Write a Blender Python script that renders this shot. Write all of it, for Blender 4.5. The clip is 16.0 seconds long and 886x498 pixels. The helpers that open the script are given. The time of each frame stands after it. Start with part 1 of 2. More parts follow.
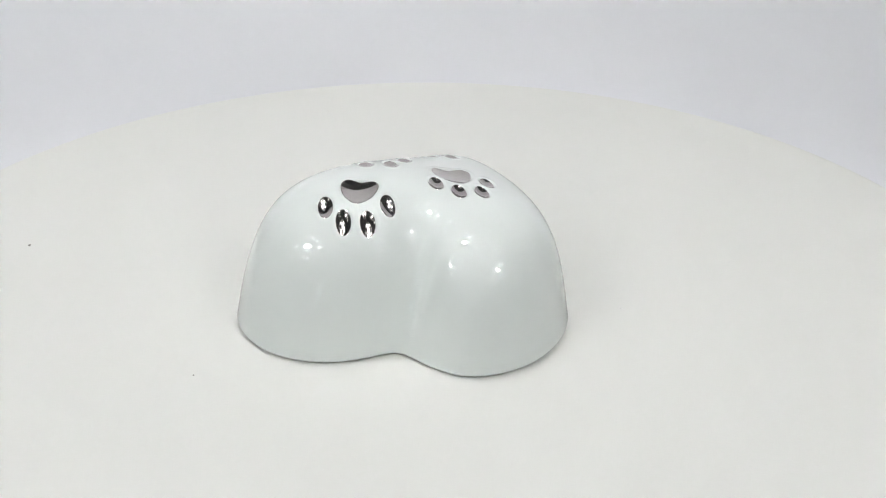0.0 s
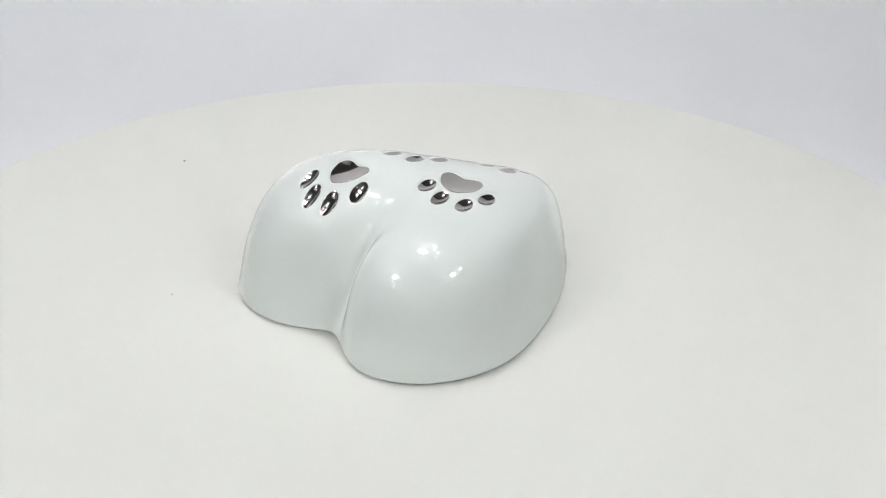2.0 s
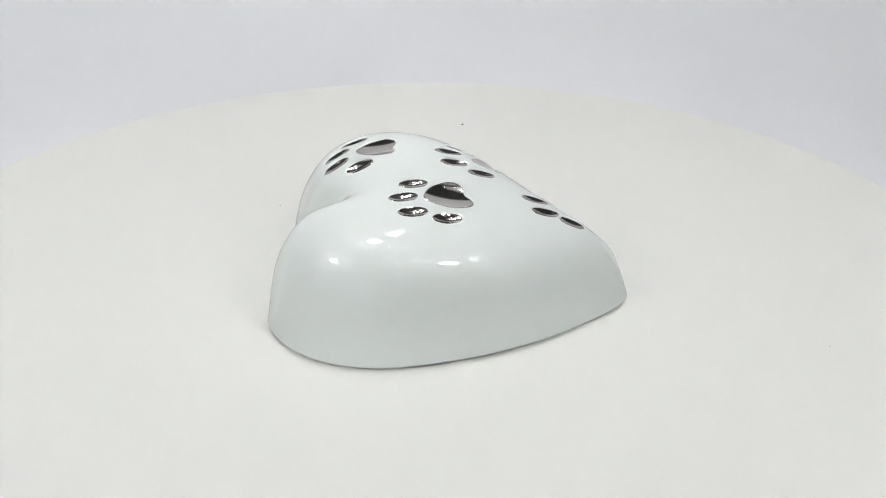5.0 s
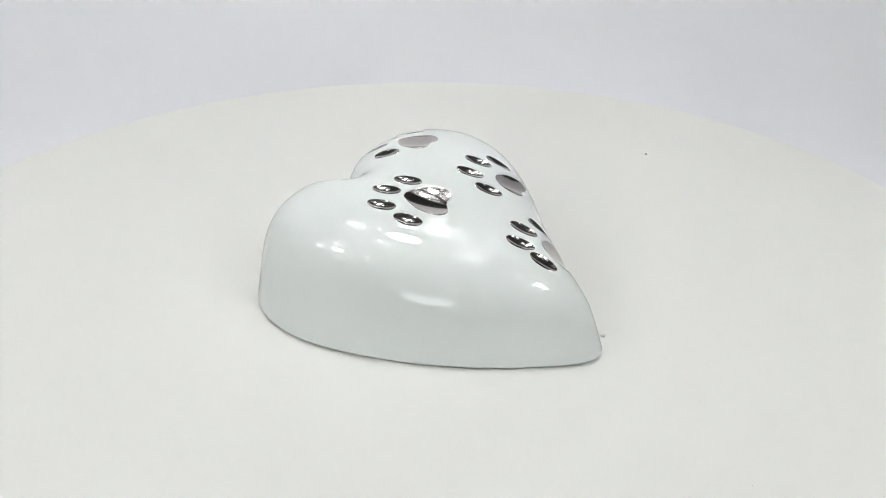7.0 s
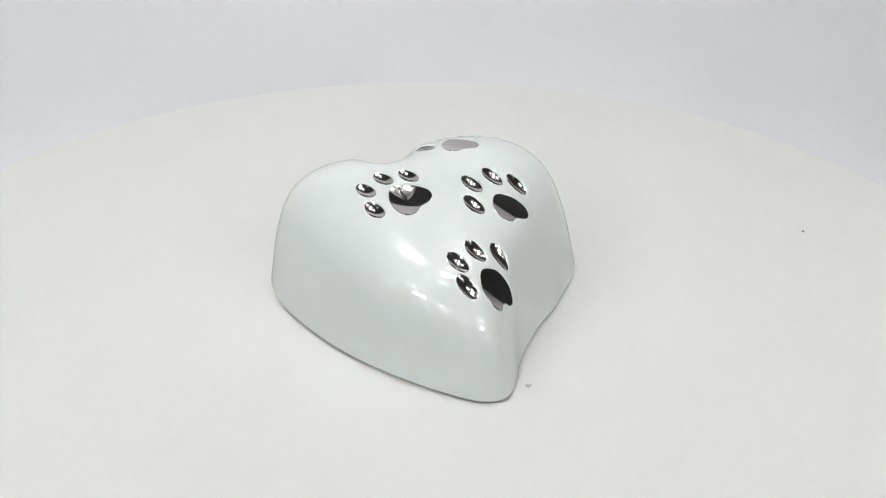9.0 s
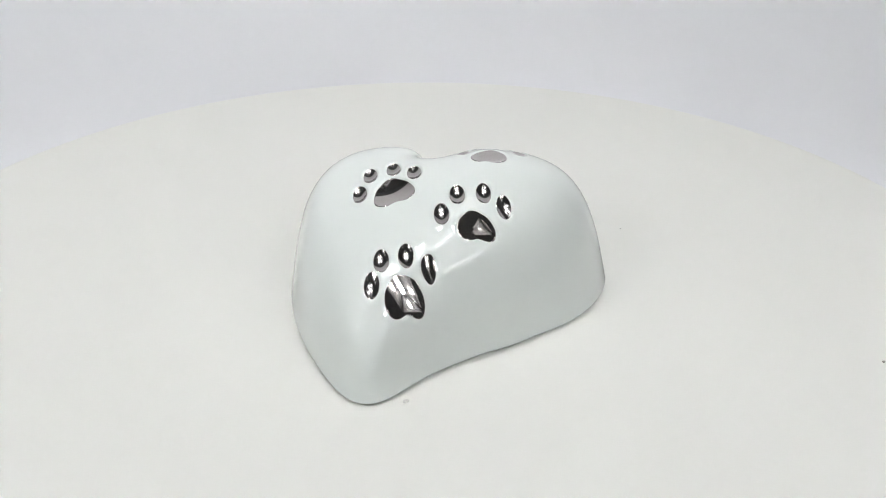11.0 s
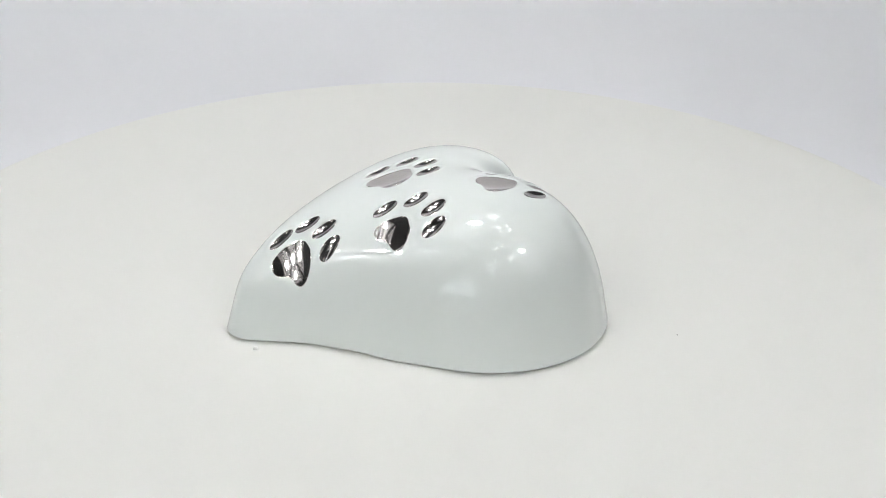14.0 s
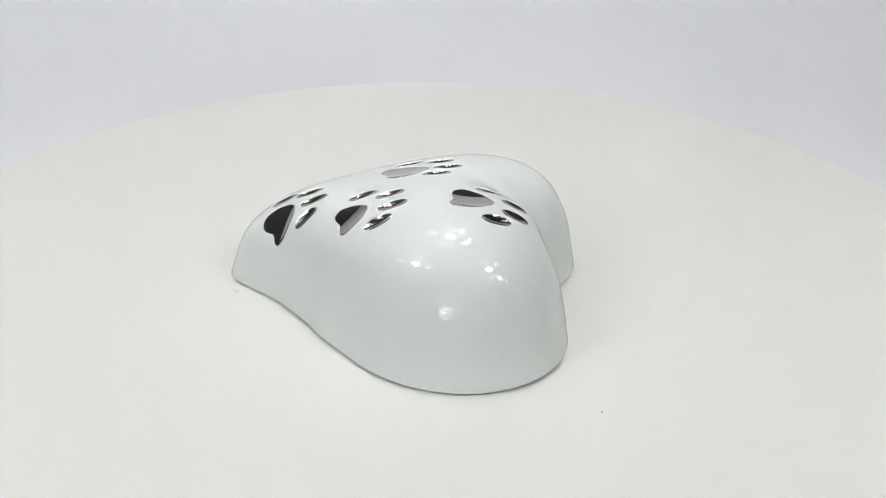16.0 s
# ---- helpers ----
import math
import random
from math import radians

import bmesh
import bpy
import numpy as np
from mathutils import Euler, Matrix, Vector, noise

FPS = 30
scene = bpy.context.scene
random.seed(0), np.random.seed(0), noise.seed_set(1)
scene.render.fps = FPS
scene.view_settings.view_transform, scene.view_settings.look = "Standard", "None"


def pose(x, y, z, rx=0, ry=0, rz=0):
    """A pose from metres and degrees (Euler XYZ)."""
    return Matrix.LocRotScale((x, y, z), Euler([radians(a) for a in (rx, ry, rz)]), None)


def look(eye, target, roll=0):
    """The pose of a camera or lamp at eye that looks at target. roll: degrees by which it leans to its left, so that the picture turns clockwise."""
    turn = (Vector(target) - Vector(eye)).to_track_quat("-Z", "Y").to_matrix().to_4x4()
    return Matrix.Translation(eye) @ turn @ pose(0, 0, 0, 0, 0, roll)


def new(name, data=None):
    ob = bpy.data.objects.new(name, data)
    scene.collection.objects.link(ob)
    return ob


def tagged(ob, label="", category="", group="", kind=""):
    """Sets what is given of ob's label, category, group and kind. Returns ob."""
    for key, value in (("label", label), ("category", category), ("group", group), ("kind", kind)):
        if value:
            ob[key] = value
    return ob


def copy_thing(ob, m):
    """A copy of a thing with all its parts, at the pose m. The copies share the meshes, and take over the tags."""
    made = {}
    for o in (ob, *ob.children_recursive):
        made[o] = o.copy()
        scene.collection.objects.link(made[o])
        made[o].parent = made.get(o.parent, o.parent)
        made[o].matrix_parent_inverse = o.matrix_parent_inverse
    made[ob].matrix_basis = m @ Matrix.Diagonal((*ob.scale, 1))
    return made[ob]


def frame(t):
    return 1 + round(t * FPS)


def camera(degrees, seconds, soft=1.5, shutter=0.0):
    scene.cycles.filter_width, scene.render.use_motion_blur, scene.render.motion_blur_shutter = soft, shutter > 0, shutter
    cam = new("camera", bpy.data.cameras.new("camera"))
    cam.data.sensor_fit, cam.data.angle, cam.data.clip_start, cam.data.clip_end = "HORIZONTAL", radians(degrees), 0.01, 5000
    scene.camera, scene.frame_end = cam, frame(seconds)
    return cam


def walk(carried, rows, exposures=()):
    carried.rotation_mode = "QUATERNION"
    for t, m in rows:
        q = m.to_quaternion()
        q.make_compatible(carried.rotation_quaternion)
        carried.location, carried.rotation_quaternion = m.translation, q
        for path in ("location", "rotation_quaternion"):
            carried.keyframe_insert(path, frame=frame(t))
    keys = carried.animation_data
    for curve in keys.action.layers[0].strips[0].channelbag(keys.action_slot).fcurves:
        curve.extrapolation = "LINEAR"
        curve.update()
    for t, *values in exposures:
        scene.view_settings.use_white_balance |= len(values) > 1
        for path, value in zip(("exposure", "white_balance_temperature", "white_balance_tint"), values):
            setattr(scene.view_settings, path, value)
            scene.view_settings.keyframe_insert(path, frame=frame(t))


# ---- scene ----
U = 0.465                      # metres per unit of the plan: the turntable is 0.60 m across
SPIN = -16.84                  # degrees per second
LENGTH = 16.0

cam = camera(44.26, LENGTH, soft=1.1)
EYE = Vector((0.0, -U, 0.59818 * U))
_yaw, _pitch = 0.01905, 0.50249
AIM = EYE + Vector((math.sin(_yaw) * math.cos(_pitch), math.cos(_yaw) * math.cos(_pitch), -math.sin(_pitch)))
walk(cam, [(0.0, look(EYE, AIM, 0.2505)), (LENGTH, look(EYE, AIM, 0.2505))])

# ---- light ----
world = bpy.data.worlds.new("world")
scene.world = world
world.use_nodes = True
wn = world.node_tree
sky = wn.nodes.new("ShaderNodeTexSky")
sky.sky_type, sky.sun_disc = "NISHITA", False
sky.sun_elevation, sky.sun_rotation, sky.dust_density = radians(36), radians(200), 3.0
wn.nodes["Background"].inputs["Strength"].default_value = 0.15
wn.links.new(sky.outputs["Color"], wn.nodes["Background"].inputs["Color"])
SIDE_LAMP, TOP_LAMP, STRIP_LAMP = 59.2, 104.5, 3.0
HAZE_GLOW = 7.0          # bright hazy daylight outside the window
scene.view_settings.exposure = 0.0


# ---- materials ----
def material(name, colour, rough, metal=0.0, coat=0.0, tone=0.04, scale=8.0, grain=0.02, grain_scale=300.0, bump=0.0, bump_scale=400.0,
             specular=0.5, glow=None, ior=1.5):
    """Principled surface with a slow tone drift, a fine grain and a fine relief."""
    m = bpy.data.materials.new(name)
    m.use_nodes = True
    n, l = m.node_tree.nodes, m.node_tree.links
    b = n["Principled BSDF"]
    b.inputs["Roughness"].default_value = rough
    b.inputs["Metallic"].default_value = metal
    b.inputs["Coat Weight"].default_value = coat
    b.inputs["Coat Roughness"].default_value = 0.02
    b.inputs["IOR"].default_value = ior
    b.inputs["Specular IOR Level"].default_value = specular
    co = n.new("ShaderNodeTexCoord")
    slow, fine = n.new("ShaderNodeTexNoise"), n.new("ShaderNodeTexNoise")
    slow.inputs["Scale"].default_value, slow.inputs["Detail"].default_value = scale, 4
    fine.inputs["Scale"].default_value, fine.inputs["Detail"].default_value = grain_scale, 3
    for t in (slow, fine):
        l.new(co.outputs["Object"], t.inputs["Vector"])
    a, c = n.new("ShaderNodeMath"), n.new("ShaderNodeMath")
    a.operation = c.operation = "MULTIPLY_ADD"
    a.inputs[1].default_value, a.inputs[2].default_value = 2 * tone, 1 - tone
    c.inputs[1].default_value = 2 * grain
    l.new(slow.outputs["Fac"], a.inputs[0])
    l.new(fine.outputs["Fac"], c.inputs[0])
    l.new(a.outputs[0], c.inputs[2])
    mix = n.new("ShaderNodeVectorMath")
    mix.operation = "SCALE"
    mix.inputs[0].default_value = colour
    l.new(c.outputs[0], mix.inputs["Scale"])
    l.new(mix.outputs[0], b.inputs["Base Color"])
    if bump:
        rel, bp = n.new("ShaderNodeTexNoise"), n.new("ShaderNodeBump")
        rel.inputs["Scale"].default_value, rel.inputs["Detail"].default_value = bump_scale, 4
        bp.inputs["Strength"].default_value, bp.inputs["Distance"].default_value = bump, 0.001
        l.new(co.outputs["Object"], rel.inputs["Vector"])
        l.new(rel.outputs["Fac"], bp.inputs["Height"])
        l.new(bp.outputs["Normal"], b.inputs["Normal"])
    if glow:
        b.inputs["Emission Color"].default_value = (*glow[0], 1)
        b.inputs["Emission Strength"].default_value = glow[1]
    return m


PORCELAIN = material("glazed_porcelain", (0.79, 0.828, 0.806), 0.008, tone=0.012, scale=14, grain=0.006, ior=1.6)
PLATINUM = material("platinum_lustre", (0.48, 0.452, 0.432), 0.035, metal=0.955, tone=0.05, scale=70, grain=0.01, bump=0.008, bump_scale=120)
TABLE = material("white_laminate", (0.768, 0.764, 0.732), 0.5, tone=0.012, scale=5, grain=0.012, grain_scale=900, bump=0.03, bump_scale=1200, specular=0.3)
PAPER = material("white_paper", (0.80, 0.80, 0.825), 0.9, tone=0.02, scale=3, grain=0.01, bump=0.05, bump_scale=500, specular=0.2)
SPECK = material("pale_dust", (0.84, 0.84, 0.82), 0.8, tone=0.1, scale=400)
DARK_SPECK = material("grey_dust", (0.30, 0.29, 0.27), 0.8, tone=0.1, scale=400)
WALL = material("studio_wall", (0.13, 0.135, 0.14), 0.9, tone=0.06, scale=2, bump=0.1, bump_scale=80)
CEILING = material("dark_ceiling_paint", (0.12, 0.125, 0.13), 0.9, tone=0.08, scale=2, bump=0.1, bump_scale=80)
FLOOR = material("studio_floor", (0.35, 0.34, 0.33), 0.6, tone=0.1, scale=3, bump=0.1, bump_scale=60)
WHITE_PAINT = material("white_window_paint", (0.8, 0.8, 0.8), 0.4, tone=0.03, scale=6)
SILVER = material("silver_reflector_cloth", (0.74, 0.74, 0.75), 0.23, metal=0.88, tone=0.05, scale=30, bump=0.03, bump_scale=40)
BLACK = material("black_nylon", (0.02, 0.02, 0.02), 0.7, tone=0.1, scale=40, bump=0.1)
BULB = material("lit_bulb", (0.9, 0.9, 0.9), 0.4, glow=((0.978, 0.985, 0.978), SIDE_LAMP))
TOP_BULB = material("lit_top_bulb", (0.9, 0.9, 0.9), 0.4, glow=((0.978, 0.985, 0.978), TOP_LAMP))
TUBE = material("lit_ceiling_tube", (0.9, 0.9, 0.9), 0.4, glow=((0.95, 0.98, 1.0), STRIP_LAMP))
STEEL = material("painted_steel", (0.05, 0.05, 0.055), 0.35, metal=0.6, tone=0.05, scale=30)
HAZE = material("bright_haze", (0.8, 0.8, 0.8), 1.0, glow=((0.93, 0.98, 1.0), HAZE_GLOW))
GLASS = bpy.data.materials.new("window_glass")
GLASS.use_nodes = True
gn = GLASS.node_tree.nodes
gn.remove(gn["Principled BSDF"])
g_clear, g_gloss, g_mix = gn.new("ShaderNodeBsdfTransparent"), gn.new("ShaderNodeBsdfGlossy"), gn.new("ShaderNodeMixShader")
g_clear.inputs["Color"].default_value = (0.95, 0.97, 0.97, 1)
g_gloss.inputs["Roughness"].default_value = 0.0
g_mix.inputs[0].default_value = 0.05
GLASS.node_tree.links.new(g_clear.outputs[0], g_mix.inputs[1])
GLASS.node_tree.links.new(g_gloss.outputs[0], g_mix.inputs[2])
GLASS.node_tree.links.new(g_mix.outputs[0], gn["Material Output"].inputs["Surface"])


# ---- mesh helpers ----
def mesh_of(name, verts, faces, mat, smooth=True):
    me = bpy.data.meshes.new(name)
    me.from_pydata([tuple(v) for v in verts], [], faces)
    me.materials.append(mat)
    me.update()
    if smooth:
        me.polygons.foreach_set("use_smooth", [True] * len(me.polygons))
    return me


def part(name, bm, mat, parent=None, label="", smooth=True):
    me = bpy.data.meshes.new(name)
    bmesh.ops.recalc_face_normals(bm, faces=bm.faces)
    bm.to_mesh(me)
    bm.free()
    me.materials.append(mat)
    if smooth:
        me.polygons.foreach_set("use_smooth", [True] * len(me.polygons))
    ob = new(name, me)
    ob.parent = parent
    return tagged(ob, label)


def box_bm(x0, x1, y0, y1, z0, z1, bevel=0.0):
    bm = bmesh.new()
    bmesh.ops.create_cube(bm, size=1, matrix=Matrix.LocRotScale(((x0 + x1) / 2, (y0 + y1) / 2, (z0 + z1) / 2), None, (x1 - x0, y1 - y0, z1 - z0)))
    if bevel:
        bmesh.ops.bevel(bm, geom=bm.edges[:], offset=bevel, segments=2, affect="EDGES")
    return bm


def lathe(profile, steps):
    """A closed body turned round the z axis from (radius, height) pairs; ends on the axis."""
    verts, faces, rings = [], [], []
    for r, z in profile:
        if r < 1e-9:
            rings.append([len(verts)])
            verts.append((0, 0, z))
        else:
            rings.append(list(range(len(verts), len(verts) + steps)))
            verts += [(r * math.cos(2 * math.pi * k / steps), r * math.sin(2 * math.pi * k / steps), z) for k in range(steps)]
    for a, b in zip(rings, rings[1:]):
        for k in range(steps):
            j = (k + 1) % steps
            if len(a) == 1:
                faces.append((a[0], b[k], b[j]))
            elif len(b) == 1:
                faces.append((a[k], b[0], a[j]))
            else:
                faces.append((a[k], b[k], b[j], a[j]))
    bm = bmesh.new()
    vs = [bm.verts.new(v) for v in verts]
    for f in faces:
        bm.faces.new([vs[i] for i in f])
    return bm


# ---- the studio ----
RX0, RX1, RY0, RY1, RZ0, RZ1 = -2.4, 2.4, -3.5, 1.6, -0.90, 1.72
WIN = (-1.70, -0.58, 0.38, 0.90)     # x and z of the window behind the camera


def studio():
    T = 0.12
    tagged(part("floor", box_bm(RX0 - T, RX1 + T, RY0 - T, RY1 + T, RZ0 - T, RZ0), FLOOR, smooth=False), "grey studio floor", "floor", kind="structure")
    tagged(part("ceiling", box_bm(RX0 - T, RX1 + T, RY0 - T, RY1 + T, RZ1, RZ1 + T), CEILING, smooth=False), "dark grey studio ceiling", "ceiling", kind="structure")
    tagged(part("wall_north", box_bm(RX0, RX1, RY1, RY1 + T, RZ0, RZ1), WALL, smooth=False), "plain dark studio wall behind the paper sweep", "wall", kind="structure")
    tagged(part("wall_east", box_bm(RX1, RX1 + T, RY0 - T, RY1 + T, RZ0, RZ1), WALL, smooth=False), "plain dark studio side wall", "wall", kind="structure")
    tagged(part("wall_west", box_bm(RX0 - T, RX0, RY0 - T, RY1 + T, RZ0, RZ1), WALL, smooth=False), "plain dark studio side wall", "wall", kind="structure")
    x0, x1, z0, z1 = WIN
    bm = bmesh.new()
    for a in ((RX0, x0, RZ0, RZ1), (x1, RX1, RZ0, RZ1), (x0, x1, RZ0, z0), (x0, x1, z1, RZ1)):
        bmesh.ops.create_cube(bm, size=1, matrix=Matrix.LocRotScale(((a[0] + a[1]) / 2, RY0 - T / 2, (a[2] + a[3]) / 2), None, (a[1] - a[0], T, a[3] - a[2])))
    tagged(part("wall_south", bm, WALL, smooth=False), "dark studio wall with a barred window", "wall", kind="structure")
    win = new("window_1")
    win.location = ((x0 + x1) / 2, RY0 - T / 2, z0)
    tagged(win, "bright daylit window with white glazing bars", "window", kind="structure")
    w, h = x1 - x0, z1 - z0
    bm = bmesh.new()
    f = 0.035
    for a in ((-w / 2, -w / 2 + f, 0, h), (w / 2 - f, w / 2, 0, h), (-w / 2 + f, w / 2 - f, 0, f), (-w / 2 + f, w / 2 - f, h - f, h)):
        bmesh.ops.create_cube(bm, size=1, matrix=Matrix.LocRotScale(((a[0] + a[1]) / 2, 0, (a[2] + a[3]) / 2), None, (a[1] - a[0], 0.07, a[3] - a[2])))
    part("window_frame", bm, WHITE_PAINT, win, smooth=False)
    for k in (1, 2):
        part("glazing_bar", box_bm(-w / 2 + f, w / 2 - f, -0.02, 0.02, h * k / 3 - 0.032, h * k / 3 + 0.032, 0.004), WHITE_PAINT, win, smooth=False)
    part("glazing_bar", box_bm(-0.02, 0.02, -0.018, 0.018, f, h - f, 0.004), WHITE_PAINT, win, smooth=False)
    for k in range(3):
        for s in (-1, 1):
            lo, hi = max(f, h * k / 3 + 0.032), min(h - f, h * (k + 1) / 3 - 0.032)
            xa, xb = sorted((s * 0.02, s * (w / 2 - f)))
            pane = part("pane", box_bm(xa, xb, -0.003, 0.003, lo, hi), GLASS, win, smooth=False)
            pane.visible_shadow = False
    # plain bright sky outside the window
    tagged(part("backdrop", box_bm(x0 - 2.2, x1 + 2.2, RY0 - 1.35, RY0 - 1.3, RZ0, RZ1 + 1.2), HAZE, smooth=False), "plain bright hazy sky outside the window", "sky", kind="structure")


def paper_sweep():
    """A white paper sheet that lies on the bench, curves up behind the turntable and hangs to the top."""
    y_front, y_bend, rad, z_bed, z_top = -0.62, 0.42, 0.50, -0.075, 0.85
    side = 1.15

    def rise(s, start, r, top):
        """Distance and height along a strip that lies flat to start, turns up by a quarter circle and then hangs straight."""
        if s <= start:
            return s, 0.0
        a = (s - start) / r
        if a <= math.pi / 2:
            return start + r * math.sin(a), r - r * math.cos(a)
        return start + r, min(r + (s - start - r * math.pi / 2), top)

    ys = list(np.linspace(y_front, y_bend, 8)) + list(np.linspace(y_bend, y_bend + rad * math.pi / 2, 26)[1:]) + [y_bend + rad * math.pi / 2 + k * 0.2 for k in range(1, 6)]
    xs = list(np.linspace(-side, side, 13))
    verts, faces, nx = [], [], len(xs) - 1
    for sy in ys:
        y, zy = rise(sy, y_bend, rad, z_top - z_bed)
        for x in xs:
            verts.append((x, y, z_bed + zy))
    for i in range(len(ys) - 1):
        for k in range(nx):
            a = i * (nx + 1) + k
            faces.append((a, a + 1, a + nx + 2, a + nx + 1))
    ob = new("backdrop", mesh_of("backdrop", verts, faces, PAPER))
    mod = ob.modifiers.new("thickness", "SOLIDIFY")
    mod.thickness, mod.offset = 0.0015, -1
    tagged(ob, "seamless white paper backdrop curving up behind the turntable", "backdrop", kind="structure")
    bench = new("bench")
    bench.location = (0, 0, z_bed - 0.002)
    tagged(bench, "plain grey work bench under the paper backdrop", "bench")
    part("benchtop", box_bm(-1.5, 1.5, y_front + 0.03, y_bend + 0.3, -0.04, 0, 0.004), STEEL, bench, smooth=False)
    for sx in (-1.4, 1.4):
        for y in (y_front + 0.1, y_bend + 0.2):
            part("leg", box_bm(sx - 0.025, sx + 0.025, y - 0.025, y + 0.025, RZ0 - z_bed + 0.002, -0.04), STEEL, bench, smooth=False)


studio()
paper_sweep()

# ---- lamps ----
AIM_AT = Vector((0.0, 0.0, 0.05))


def softbox(bulb):
    """An open reflector box: four silver panels that flare to a square mouth, a bulb at the throat and a socket behind."""
    ob = new("softbox")
    m, t, d = 0.37, 0.10, 0.31      # half mouth, half throat, depth
    for k in range(4):
        c, s = math.cos(k * math.pi / 2), math.sin(k * math.pi / 2)
        bm = bmesh.new()
        rows = []
        for i in range(7):
            f = i / 6
            r = t + (m - t) * f
            row = []
            for j in range(7):
                g = -1 + j / 3
                sag = 0.004 * (1 - g * g) * math.sin(math.pi * f)
                x, y = r + sag, g * r
                row.append(bm.verts.new((c * x - s * y, s * x + c * y, -d * f)))
            rows.append(row)
        for a, b in zip(rows, rows[1:]):
            for j in range(6):
                bm.faces.new((a[j], a[j + 1], b[j + 1], b[j]))
        p = part("panel", bm, SILVER, ob)
        p.data.materials.append(BLACK)
        mod = p.modifiers.new("cloth", "SOLIDIFY")
        mod.thickness, mod.material_offset = 0.002, 0
    part("back", box_bm(-t, t, -t, t, 0.0, 0.004), SILVER, ob, smooth=False)
    for k in range(4):       # spring rods along the corners
        c, q = math.cos(k * math.pi / 2 + math.pi / 4), math.sin(k * math.pi / 2 + math.pi / 4)
        way = Vector((c * (m - t) * math.sqrt(2), q * (m - t) * math.sqrt(2), -d))
        bm = lathe([(0, 0), (0.012, 0), (0.012, way.length), (0, way.length)], 8)
        bm.transform(Matrix.Translation((c * t * 1.36, q * t * 1.36, -0.006)) @ way.to_track_quat("Z", "Y").to_matrix().to_4x4())
        part("rod", bm, BLACK, ob, "black spring rod")
    part("socket", lathe([(0, 0.12), (0.045, 0.12), (0.05, 0.01), (0.045, -0.08), (0.035, -0.145), (0, -0.145)], 24), BLACK, ob)
    part("bulb", lathe([(0, -0.14), (0.024, -0.145), (0.044, -0.161), (0.058, -0.185), (0.062, -0.21), (0.057, -0.234), (0.04, -0.258), (0.02, -0.269), (0, -0.272)], 24), bulb, ob, "glowing white bulb")
    return tagged(ob, "lit open softbox with silver panels and a glowing bulb", "softbox lamp", "softbox lamps round the table")


def place_lamps():
    spots = []
    for az, el, dist, roll in ((-57, 41.5, 1.35, 25), (46.5, 45.5, 1.35, 20), (-170, 77, 1.35, 45)):
        a, e = radians(az), radians(el)
        spots.append(look(AIM_AT + dist * Vector((math.sin(a) * math.cos(e), -math.cos(a) * math.cos(e), math.sin(e))), AIM_AT, roll))
    first = softbox(BULB)
    first.matrix_basis = spots[0]
    copy_thing(first, spots[1])
    softbox(TOP_BULB).matrix_basis = spots[2]
    for m in spots:
        p = m @ Vector((0, 0, 0.1))
        st = new("lamp_stand")
        out = Vector((p.x, p.y, 0)).normalized() if abs(p.x) > 0.2 else Vector((0.0, 1.0, 0.0))
        foot = Vector((p.x, p.y, 0)) + out * 0.15 if abs(p.x) > 0.2 else Vector((0.35, 1.2, 0))
        st.location = (foot.x, foot.y, RZ0)
        tagged(st, "slim black lamp stand holding a softbox", "lamp stand", "lamp stands")
        top = p.z - RZ0
        part("pole", lathe([(0, 0.0), (0.014, 0.0), (0.012, top), (0, top)], 16), STEEL, st)
        arm = Vector((p.x - foot.x, p.y - foot.y, 0))
        bm = lathe([(0, 0), (0.01, 0), (0.01, arm.length), (0, arm.length)], 12)
        bm.transform(Matrix.Translation((0, 0, top - 0.01)) @ arm.to_track_quat("Z", "Y").to_matrix().to_4x4())
        part("arm", bm, STEEL, st)
        for k in range(3):
            bm = lathe([(0, 0), (0.009, 0), (0.009, 0.42), (0, 0.42)], 10)
            bm.transform(Matrix.Translation((0, 0, 0.2)) @ pose(0, 0, 0, 118, 0, 120 * k + 20))
            part("leg", bm, STEEL, st)


place_lamps()


def ceiling_light(x, y, turn):
    """A slim batten under the ceiling with one lit tube cover."""
    ob = new("ceiling_light")
    ob.matrix_basis = pose(x, y, RZ1, 0, 0, turn)
    part("housing", box_bm(-0.13, 0.13, -0.62, 0.62, -0.045, 0.0, 0.006), WHITE_PAINT, ob, smooth=False)
    part("diffuser", box_bm(-0.115, 0.115, -0.60, 0.60, -0.085, -0.046, 0.012), TUBE, ob, "softly lit white cover", smooth=False)
    return tagged(ob, "slim white ceiling batten light, dimly lit", "ceiling light", "ceiling lights")


ceiling_light(0.36, -2.95, 0)
ceiling_light(-1.55, -0.35, 0)

# ---- the turntable ----
DISC_R = 0.645 * U


def turntable():
    ob = new("turntable")
    tagged(ob, "round white laminate turntable, slowly turning", "turntable")
    e = 0.006
    prof = [(0, -0.032), (DISC_R - e, -0.032)]
    prof += [(DISC_R - e + e * math.sin(a), -0.016 - (0.016 - e) - e * math.cos(a)) for a in np.linspace(0, math.pi / 2, 5)]
    prof += [(DISC_R - e + e * math.cos(a), -e + e * math.sin(a)) for a in np.linspace(0, math.pi / 2, 5)]
    prof += [(r * DISC_R, 0.0) for r in (0.9, 0.7, 0.5, 0.3, 0.1)] + [(0, 0.0)]
    part("disc", lathe(prof, 160), TABLE, ob)
    part("base", lathe([(0, -0.0735), (0.17, -0.0735), (0.175, -0.068), (0.175, -0.038), (0.16, -0.0325), (0, -0.0325)], 64), BLACK, ob, "dark drive base")
    return ob


TURNTABLE = turntable()

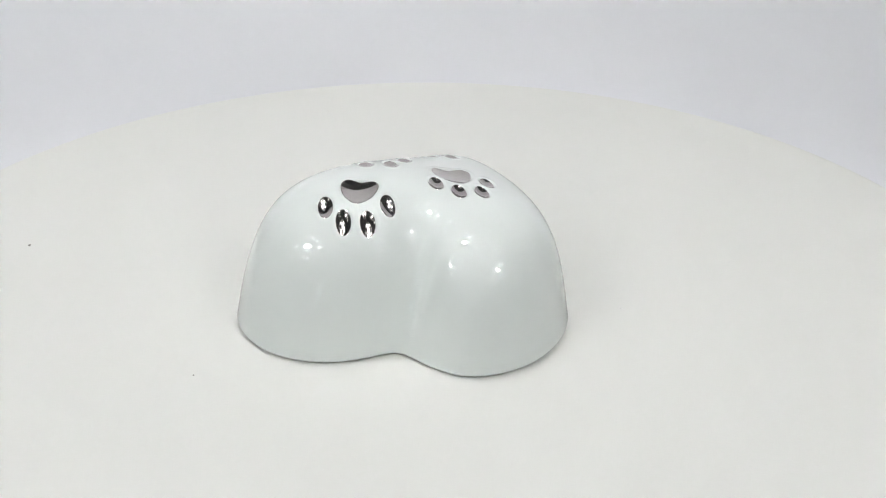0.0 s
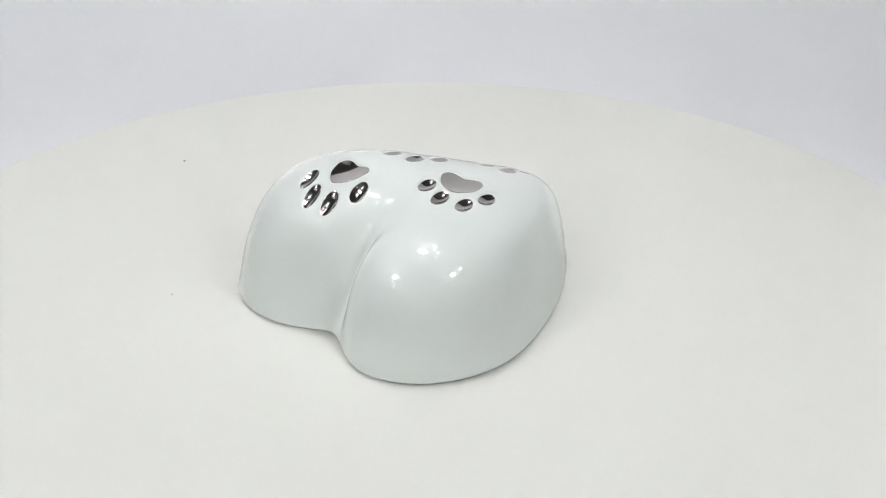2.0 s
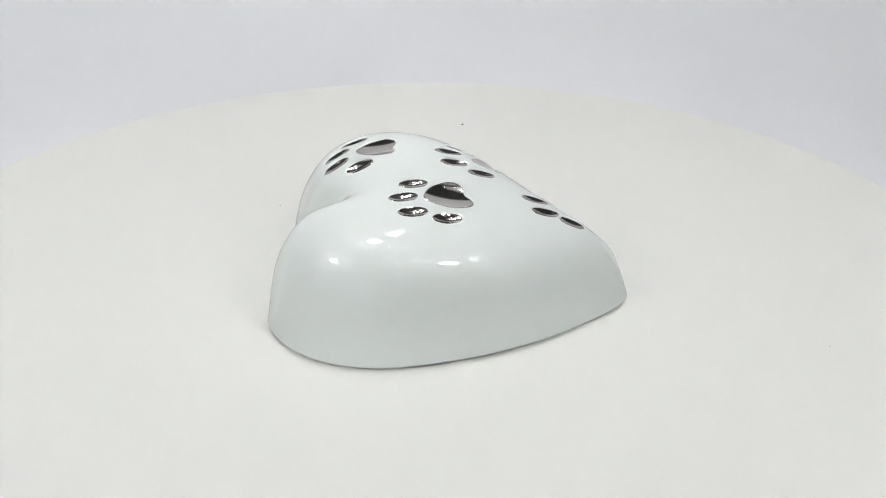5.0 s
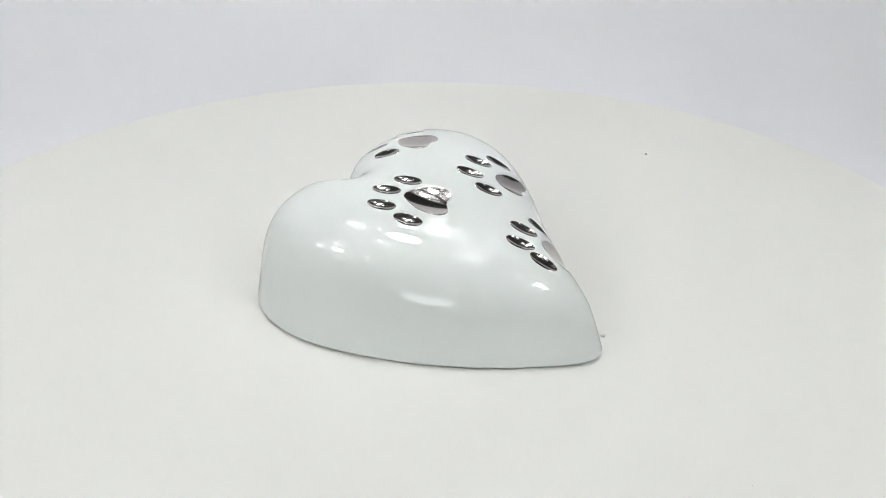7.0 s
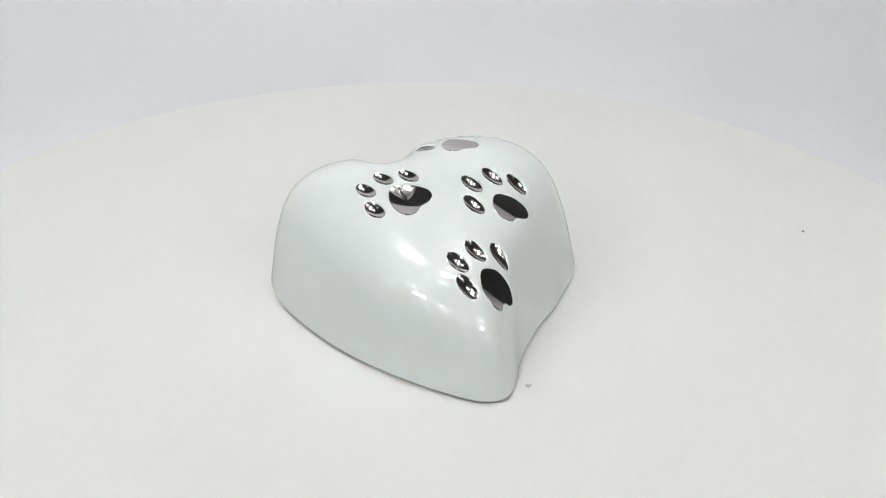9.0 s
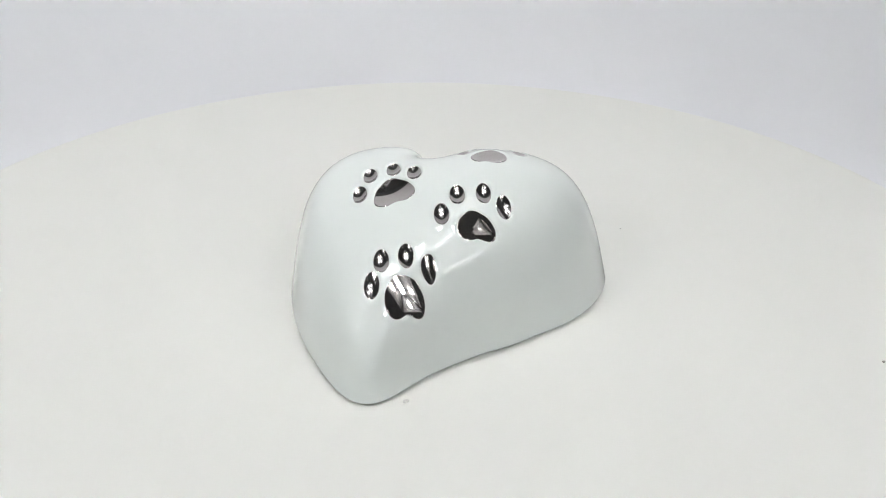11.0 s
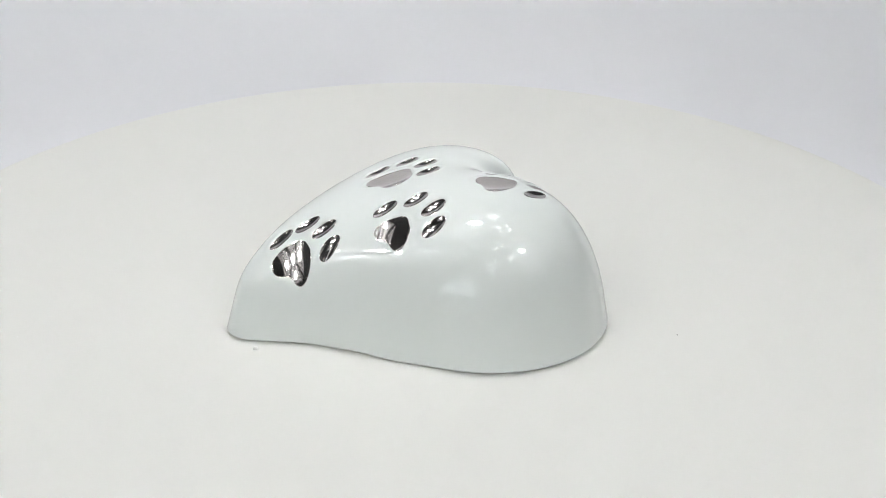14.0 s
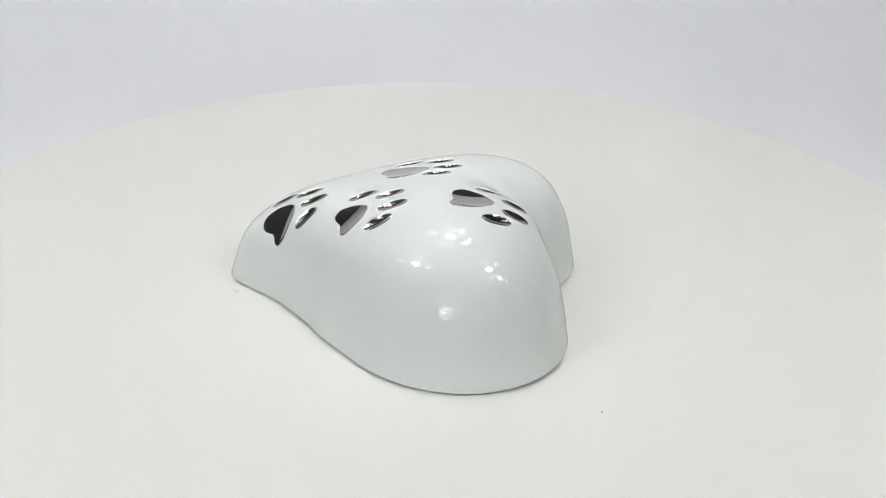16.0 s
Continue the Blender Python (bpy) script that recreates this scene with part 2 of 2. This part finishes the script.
# ---- the heart urn ----
HEART_C = (-0.018, 0.02)
# bearings (degrees) and radii of the foot's outline round the centre; closer together at the cleft and the tip
HEART_T = (-178, -162, -146, -130, -114, -102, -93, -85, -76, -65, -50, -32, -12, 10, 32, 48, 58, 66, 72, 78, 84, 92, 102, 116, 132, 148, 165)
HEART_R = (0.1633, 0.1839, 0.1956, 0.1932, 0.1753, 0.1544, 0.1462, 0.162, 0.1871, 0.2008, 0.2018, 0.1888,
           0.167, 0.1547, 0.1572, 0.1684, 0.1806, 0.1931, 0.199, 0.1899, 0.1628, 0.1374, 0.1225, 0.1128,
           0.1142, 0.1205, 0.1397)
# the shell's section: soft ramps from the rim inwards (reach of the ramp, degree, height by powers of x and y)
RAMPS = (
    (0.006, 3, (0.0182, -0.0073, 0.0117, 0.0054, 0.0020, 0.0045, 0.0054, -0.0061, 0.0007, 0.0002)),
    (0.012, 3, (0.0205, -0.0105, -0.0052, 0.0012, 0.0039, -0.0007, 0.0045, 0.0028, 0.0018, 0.0024)),
    (0.022, 4, (0.0532, 0.0031, -0.0061, 0.0023, 0.0007, -0.0126, -0.0020, 0.0020, -0.0007, 0.0029, 0.0006, 0.0006, 0.0031, -0.0000, -0.0006)),
    (0.04, 5, (0.0060, -0.0031, -0.0045, 0.0013, 0.0003, 0.0009, -0.0099, -0.0027, -0.0002, -0.0002, 0.0007, 0.0015, -0.0009, 0.0008, -0.0001, 0.0037, -0.0002, 0.0002, -0.0007, 0.0000, -0.0001)),
    (0.07, 5, (0.0344, -0.0022, -0.0039, 0.0007, 0.0001, 0.0005, -0.0066, -0.0025, -0.0004, -0.0001, 0.0004, 0.0001, -0.0007, 0.0005, -0.0001, 0.0025, -0.0001, 0.0001, -0.0005, 0.0000, -0.0000)),
)
# the groove that runs in from the cleft: start, bearing, depth, half width and reach
GROOVE_AT, GROOVE_TURN = (-0.0146, -0.1258), 74.8
GROOVE_DEEP, GROOVE_WIDE, GROOVE_LONG = 0.742, 0.0180, 0.0695
SWELL = 14.0


def bend():
    """Second derivatives of the smooth closed curve through the outline's radii."""
    t, r, n = np.radians(HEART_T), np.array(HEART_R), len(HEART_R)
    h = np.diff(np.append(t, t[0] + 2 * np.pi))
    a, b = np.zeros((n, n)), np.zeros(n)
    for i in range(n):
        lo, hi = (i - 1) % n, (i + 1) % n
        a[i, lo] += h[lo] / 6
        a[i, i] += (h[lo] + h[i]) / 3
        a[i, hi] += h[i] / 6
        b[i] = (r[hi] - r[i]) / h[i] - (r[i] - r[lo]) / h[lo]
    return t - t[0], r, h, np.linalg.solve(a, b)


BEND = bend()


def outline(th):
    at, r, h, m = BEND
    u = (th - radians(HEART_T[0])) % (2 * np.pi)
    i = np.clip(np.searchsorted(at, u, side="right") - 1, 0, len(r) - 1)
    j, w = (i + 1) % len(r), h[i]
    b = (u - at[i]) / w
    a = 1 - b
    return a * r[i] + b * r[j] + ((a ** 3 - a) * m[i] + (b ** 3 - b) * m[j]) * w * w / 6


def bessel(n, x):
    """Modified Bessel function of the first kind, by its series."""
    t = (x / 2) ** n / float(math.factorial(n))
    out = t
    for m in range(1, 16):
        t = t * (x / 2) ** 2 / (m * (m + n))
        out = out + t
    return out


def membrane_terms(x, y):
    dx, dy = x - HEART_C[0], y - HEART_C[1]
    r, th = np.hypot(dx, dy), np.arctan2(dy, dx)
    cols = []
    for n in range(23):
        b = bessel(n, SWELL * r) / bessel(n, SWELL * 0.2)
        cols.append(b * np.cos(n * th))
        if n:
            cols.append(b * np.sin(n * th))
    return np.stack(cols, -1)


def inflate():
    """A membrane held down along the heart's outline and blown up evenly: its weights."""
    th = np.linspace(-np.pi, np.pi, 360, endpoint=False)
    r = outline(th)
    m = membrane_terms(HEART_C[0] + r * np.cos(th), HEART_C[1] + r * np.sin(th))
    return np.linalg.solve(m.T @ m + 1e-4 * np.eye(m.shape[1]), m.T @ np.ones(360))


MEMBRANE = inflate()
EDGE_T = np.linspace(-np.pi, np.pi, 721)
EDGE_D = -np.log(membrane_terms(HEART_C[0] + outline(EDGE_T) * np.cos(EDGE_T), HEART_C[1] + outline(EDGE_T) * np.sin(EDGE_T)) @ MEMBRANE) / SWELL


def inset(x, y):
    """Smoothed distance of plan points from the rim, held down along the groove."""
    dx, dy = x - HEART_C[0], y - HEART_C[1]
    th = np.arctan2(dy, dx)
    r, edge = np.hypot(dx, dy), outline(th)
    rho = np.minimum(r / edge, 1)
    k = np.minimum(1, edge / np.maximum(r, 1e-9))
    m = np.clip(membrane_terms(HEART_C[0] + dx * k, HEART_C[1] + dy * k) @ MEMBRANE, 1e-3, 1.05)
    d = -np.log(m) / SWELL - np.interp(th, EDGE_T, EDGE_D) * rho ** 12
    d = np.maximum(d, 0.03 * (1 - rho))
    a = radians(GROOVE_TURN)
    px, py = x - GROOVE_AT[0], y - GROOVE_AT[1]
    v, u = px * math.cos(a) + py * math.sin(a), py * math.cos(a) - px * math.sin(a)
    wide = GROOVE_WIDE * (1 + np.clip(v, 0, 1) / GROOVE_LONG)
    d = d * (1 - GROOVE_DEEP * np.exp(-(u / wide) ** 2 - (np.clip(v, -0.05, 1) / GROOVE_LONG) ** 2))
    return np.where(r > edge, -0.85 * (r - edge), d)


def shell(x, y):
    """Height of the smooth shell over plan points (all in plan units)."""
    d = inset(x, y)
    u, v = np.clip(x / 0.15, -1.4, 1.4), np.clip((y - 0.02) / 0.15, -1.4, 1.4)
    z = 0 * d
    for reach, degree, coefs in RAMPS:
        powers = [(i, j) for i in range(degree + 1) for j in range(degree + 1 - i)]
        z = z + d / (reach ** 4 + d ** 4) ** 0.25 * sum(c * u ** i * v ** j for c, (i, j) in zip(coefs, powers))
    return z


# centre, half length and half width of each toe; centre, apex and side vectors of each pad
PAWS = (
    (((0.0119, -0.0125), (0.0345, -0.0245), (0.0578, -0.0171), (0.0643, 0.0157)), (0.0296, 0.0205), (0.0061, -0.0231), (0.0175, 0.0065)),
    (((-0.095, -0.0665), (-0.0768, -0.0858), (-0.0536, -0.0874), (-0.0351, -0.0636)), (-0.064, -0.0432), (-0.0018, -0.0215), (0.0166, -0.0023)),
    (((-0.0817, 0.0454), (-0.061, 0.0316), (-0.0352, 0.0345), (-0.0219, 0.0617)), (-0.0552, 0.0726), (0.0049, -0.0152), (0.0159, 0.004)),
    (((-0.0149, 0.121), (0.0074, 0.1137), (0.03, 0.1199), (0.0357, 0.1468)), (0.0065, 0.1496), (0.007, -0.0128), (0.0147, 0.0098)),
)
TOE_LENGTH, TOE_WIDTH = 0.0147, 0.0074
TOE_DEPTH, PAD_DEPTH, LIP = 0.0043, 0.0040, 0.0002


def toe_axes(t):
    """Half axes of a toe over the plan, so that its length along the sloping shell is the same everywhere."""
    out = []
    for d, size in (((-0.15, 0.989), TOE_LENGTH), ((0.98, 0.199), TOE_WIDTH)):
        e = 0.006
        a, b = shell(np.array([t[0] - e * d[0]]), np.array([t[1] - e * d[1]])), shell(np.array([t[0] + e * d[0]]), np.array([t[1] + e * d[1]]))
        k = size / math.sqrt(1 + ((b[0] - a[0]) / (2 * e)) ** 2)
        out.append((d[0] * k, d[1] * k))
    return out


TOES = [[(t, *toe_axes(t)) for t in p[0]] for p in PAWS]


def pad_radius(phi):
    """Rounded heart with its apex at phi = 0 and a notch at pi, as a polar radius."""
    return sum(c * np.cos(k * phi) for k, c in enumerate((0.999, -0.001, -0.089, 0.135, -0.035, 0.015, 0.015)))


def rim(r, lo, hi):
    """1 inside a print, falling smoothly to 0 between lo and hi."""
    k = np.clip((r - lo) / (hi - lo), 0, 1)
    return 1 - k * k * (3 - 2 * k)


def skew(x, y, c, a, b):
    det = a[0] * b[1] - a[1] * b[0]
    dx, dy = x - c[0], y - c[1]
    return (dx * b[1] - dy * b[0]) / det, (a[0] * dy - a[1] * dx) / det


def relief(x, y):
    """Depth of the paw prints pressed into the shell."""
    z = np.zeros_like(x)
    for (_, c, a, b), toes in zip(PAWS, TOES):
        for t, ta, tb in toes:
            p, q = skew(x, y, t, ta, tb)
            r = np.hypot(p, q)
            z += LIP * np.exp(-((r - 1.34) / 0.14) ** 2) - TOE_DEPTH * np.maximum(1 - 0.85 * p * p - 0.6 * q * q, 0) * rim(r, 0.97, 1.27)
        p, q = skew(x, y, c, a, b)
        r = np.hypot(p, q) / pad_radius(np.arctan2(q, p))
        z += LIP * np.exp(-((r - 1.18) / 0.08) ** 2) - PAD_DEPTH * np.maximum(1 - 0.75 * (p * p + q * q), 0) * rim(r, 0.98, 1.14)
    return z


def surface(x, y, lift=0.0):
    """Points of the finished surface in metres, over plan points."""
    h = 0.0008
    z = shell(x, y)
    nx, ny = (shell(x + h, y) - shell(x - h, y)) / (2 * h), (shell(x, y + h) - shell(x, y - h)) / (2 * h)
    ln = np.sqrt(nx * nx + ny * ny + 1)
    d = relief(x, y) + lift
    return np.stack([x - d * nx / ln, y - d * ny / ln, z + d / ln], -1) * U


def urn():
    ob = new("heart_urn")
    tagged(ob, "glossy pale porcelain heart urn with pressed-in silver paw prints", "urn")
    nt, foot = 560, 0.0040
    rho = np.concatenate([1 - 0.14 * np.linspace(0, 1, 50)[:-1] ** 1.6, np.linspace(0.86, 0.006, 110)])
    th = np.linspace(-np.pi, np.pi, nt, endpoint=False)
    R = outline(th)
    T, Q = np.meshgrid(th, rho, indexing="ij")
    X, Y = HEART_C[0] + np.cos(T) * Q * R[:, None], HEART_C[1] + np.sin(T) * Q * R[:, None]
    P = surface(X.ravel(), Y.ravel()).reshape(nt, len(rho), 3)
    P[:, 0, 2] = 0.0
    P[:, :, 2] += foot * U
    nr = len(rho)
    verts = P.reshape(-1, 3).tolist()
    faces = []
    for i in range(nt):
        k = (i + 1) % nt
        for j in range(nr - 1):
            faces.append((i * nr + j, k * nr + j, k * nr + j + 1, i * nr + j + 1))
    verts.append(tuple(P[:, -1].mean(0)))
    c = len(verts) - 1
    faces += [(i * nr + nr - 1, ((i + 1) % nt) * nr + nr - 1, c) for i in range(nt)]
    # rolled lower edge, then the underside
    low = []
    for f, z in ((0.997, 0.55), (0.988, 0.36), (0.962, 0.32), (0.956, 0.0), (0.90, 0.0)):
        low.append(len(verts))
        verts += [((HEART_C[0] + math.cos(a) * r * f) * U, (HEART_C[1] + math.sin(a) * r * f) * U, foot * z * U + 0.0002) for a, r in zip(th, R)]
    for i in range(nt):
        k = (i + 1) % nt
        faces.append((i * nr, low[0] + i, low[0] + k, k * nr))
        for a, b in zip(low, low[1:]):
            faces.append((a + i, b + i, b + k, a + k))
    verts.append((HEART_C[0] * U, HEART_C[1] * U, 0.0002))
    faces += [(low[-1] + i, len(verts) - 1, low[-1] + (i + 1) % nt) for i in range(nt)]
    body = new("body", mesh_of("body", verts, faces, PORCELAIN))
    body.parent = ob
    tagged(body, "pale grey-white glazed porcelain body")
    for (_, c, a, b), toes in zip(PAWS, TOES):
        pad = cap("paw_pad", c, a, b, ob, True, foot)
        for t, ta, tb in toes:
            cap("toe_pad", t, ta, tb, pad, False, foot)
    return ob


def cap(name, c, a, b, parent, heart, foot):
    """A thin lustre coat that lines a print."""
    n = 64 if heart else 40
    q = np.array([0.0, 0.12, 0.25, 0.38, 0.5, 0.61, 0.71, 0.79, 0.86, 0.92, 0.96, 0.985, 1.0])
    phi = np.linspace(-np.pi, np.pi, n, endpoint=False)
    edge = pad_radius(phi) if heart else np.ones(n)
    F, Q = np.meshgrid(phi, q[1:], indexing="ij")
    r = Q * edge[:, None]
    X = c[0] + r * (np.cos(F) * a[0] + np.sin(F) * b[0])
    Y = c[1] + r * (np.cos(F) * a[1] + np.sin(F) * b[1])
    P = surface(X.ravel(), Y.ravel(), 0.0004).reshape(n, len(q) - 1, 3)
    rim = surface(X[:, -1] + (X[:, -1] - c[0]) * 0.03, Y[:, -1] + (Y[:, -1] - c[1]) * 0.03, -0.0003)
    P = np.concatenate([P, rim[:, None]], 1)
    P[:, :, 2] += foot * U
    m = P.shape[1]
    verts = P.reshape(-1, 3).tolist() + [tuple(surface(np.array([c[0]]), np.array([c[1]]), 0.0004)[0] + np.array((0, 0, foot * U)))]
    faces = []
    flip = a[0] * b[1] - a[1] * b[0] < 0
    for i in range(n):
        k = (i + 1) % n
        faces.append((len(verts) - 1, i * m, k * m))
        for j in range(m - 1):
            faces.append((i * m + j, i * m + j + 1, k * m + j + 1, k * m + j))
    if flip:
        faces = [f[::-1] for f in faces]
    ob = new(name, mesh_of(name, verts, faces, PLATINUM))
    ob.parent = parent
    return tagged(ob, "mirror-bright silver lustre pad" if heart else "mirror-bright silver lustre toe")


URN = urn()


# ---- specks of dust on the turntable ----
def speck(x, y, size, mat, label):
    bm = bmesh.new()
    bmesh.ops.create_icosphere(bm, subdivisions=2, radius=size)
    for v in bm.verts:
        v.co *= 1 + 0.35 * noise.noise(v.co * (1.4 / size) + Vector((x, y, 0)) * 90)
        v.co.z = max(v.co.z * 0.55 + size * 0.35, 0.0)
    bm.transform(Matrix.Translation((x * U, y * U, 0)))
    part("speck", bm, mat, TURNTABLE, label)


speck(0.0, 0.2001, 0.0013, SPECK, "pale crumb of dust")
speck(-0.4515, 0.1011, 0.0008, DARK_SPECK, "grey crumb of dust")
speck(-0.218, -0.156, 0.0004, DARK_SPECK, "tiny dust grain")
speck(0.2035, -0.0425, 0.0004, SPECK, "tiny dust grain")
speck(0.154, 0.384, 0.0004, SPECK, "tiny dust grain")


# ---- what moves ----
def motions():
    rows = [(k / 4, pose(0, 0, 0, 0, 0, SPIN * k / 4)) for k in range(int(LENGTH * 4) + 1)]
    walk(TURNTABLE, rows)
    walk(URN, rows)


motions()
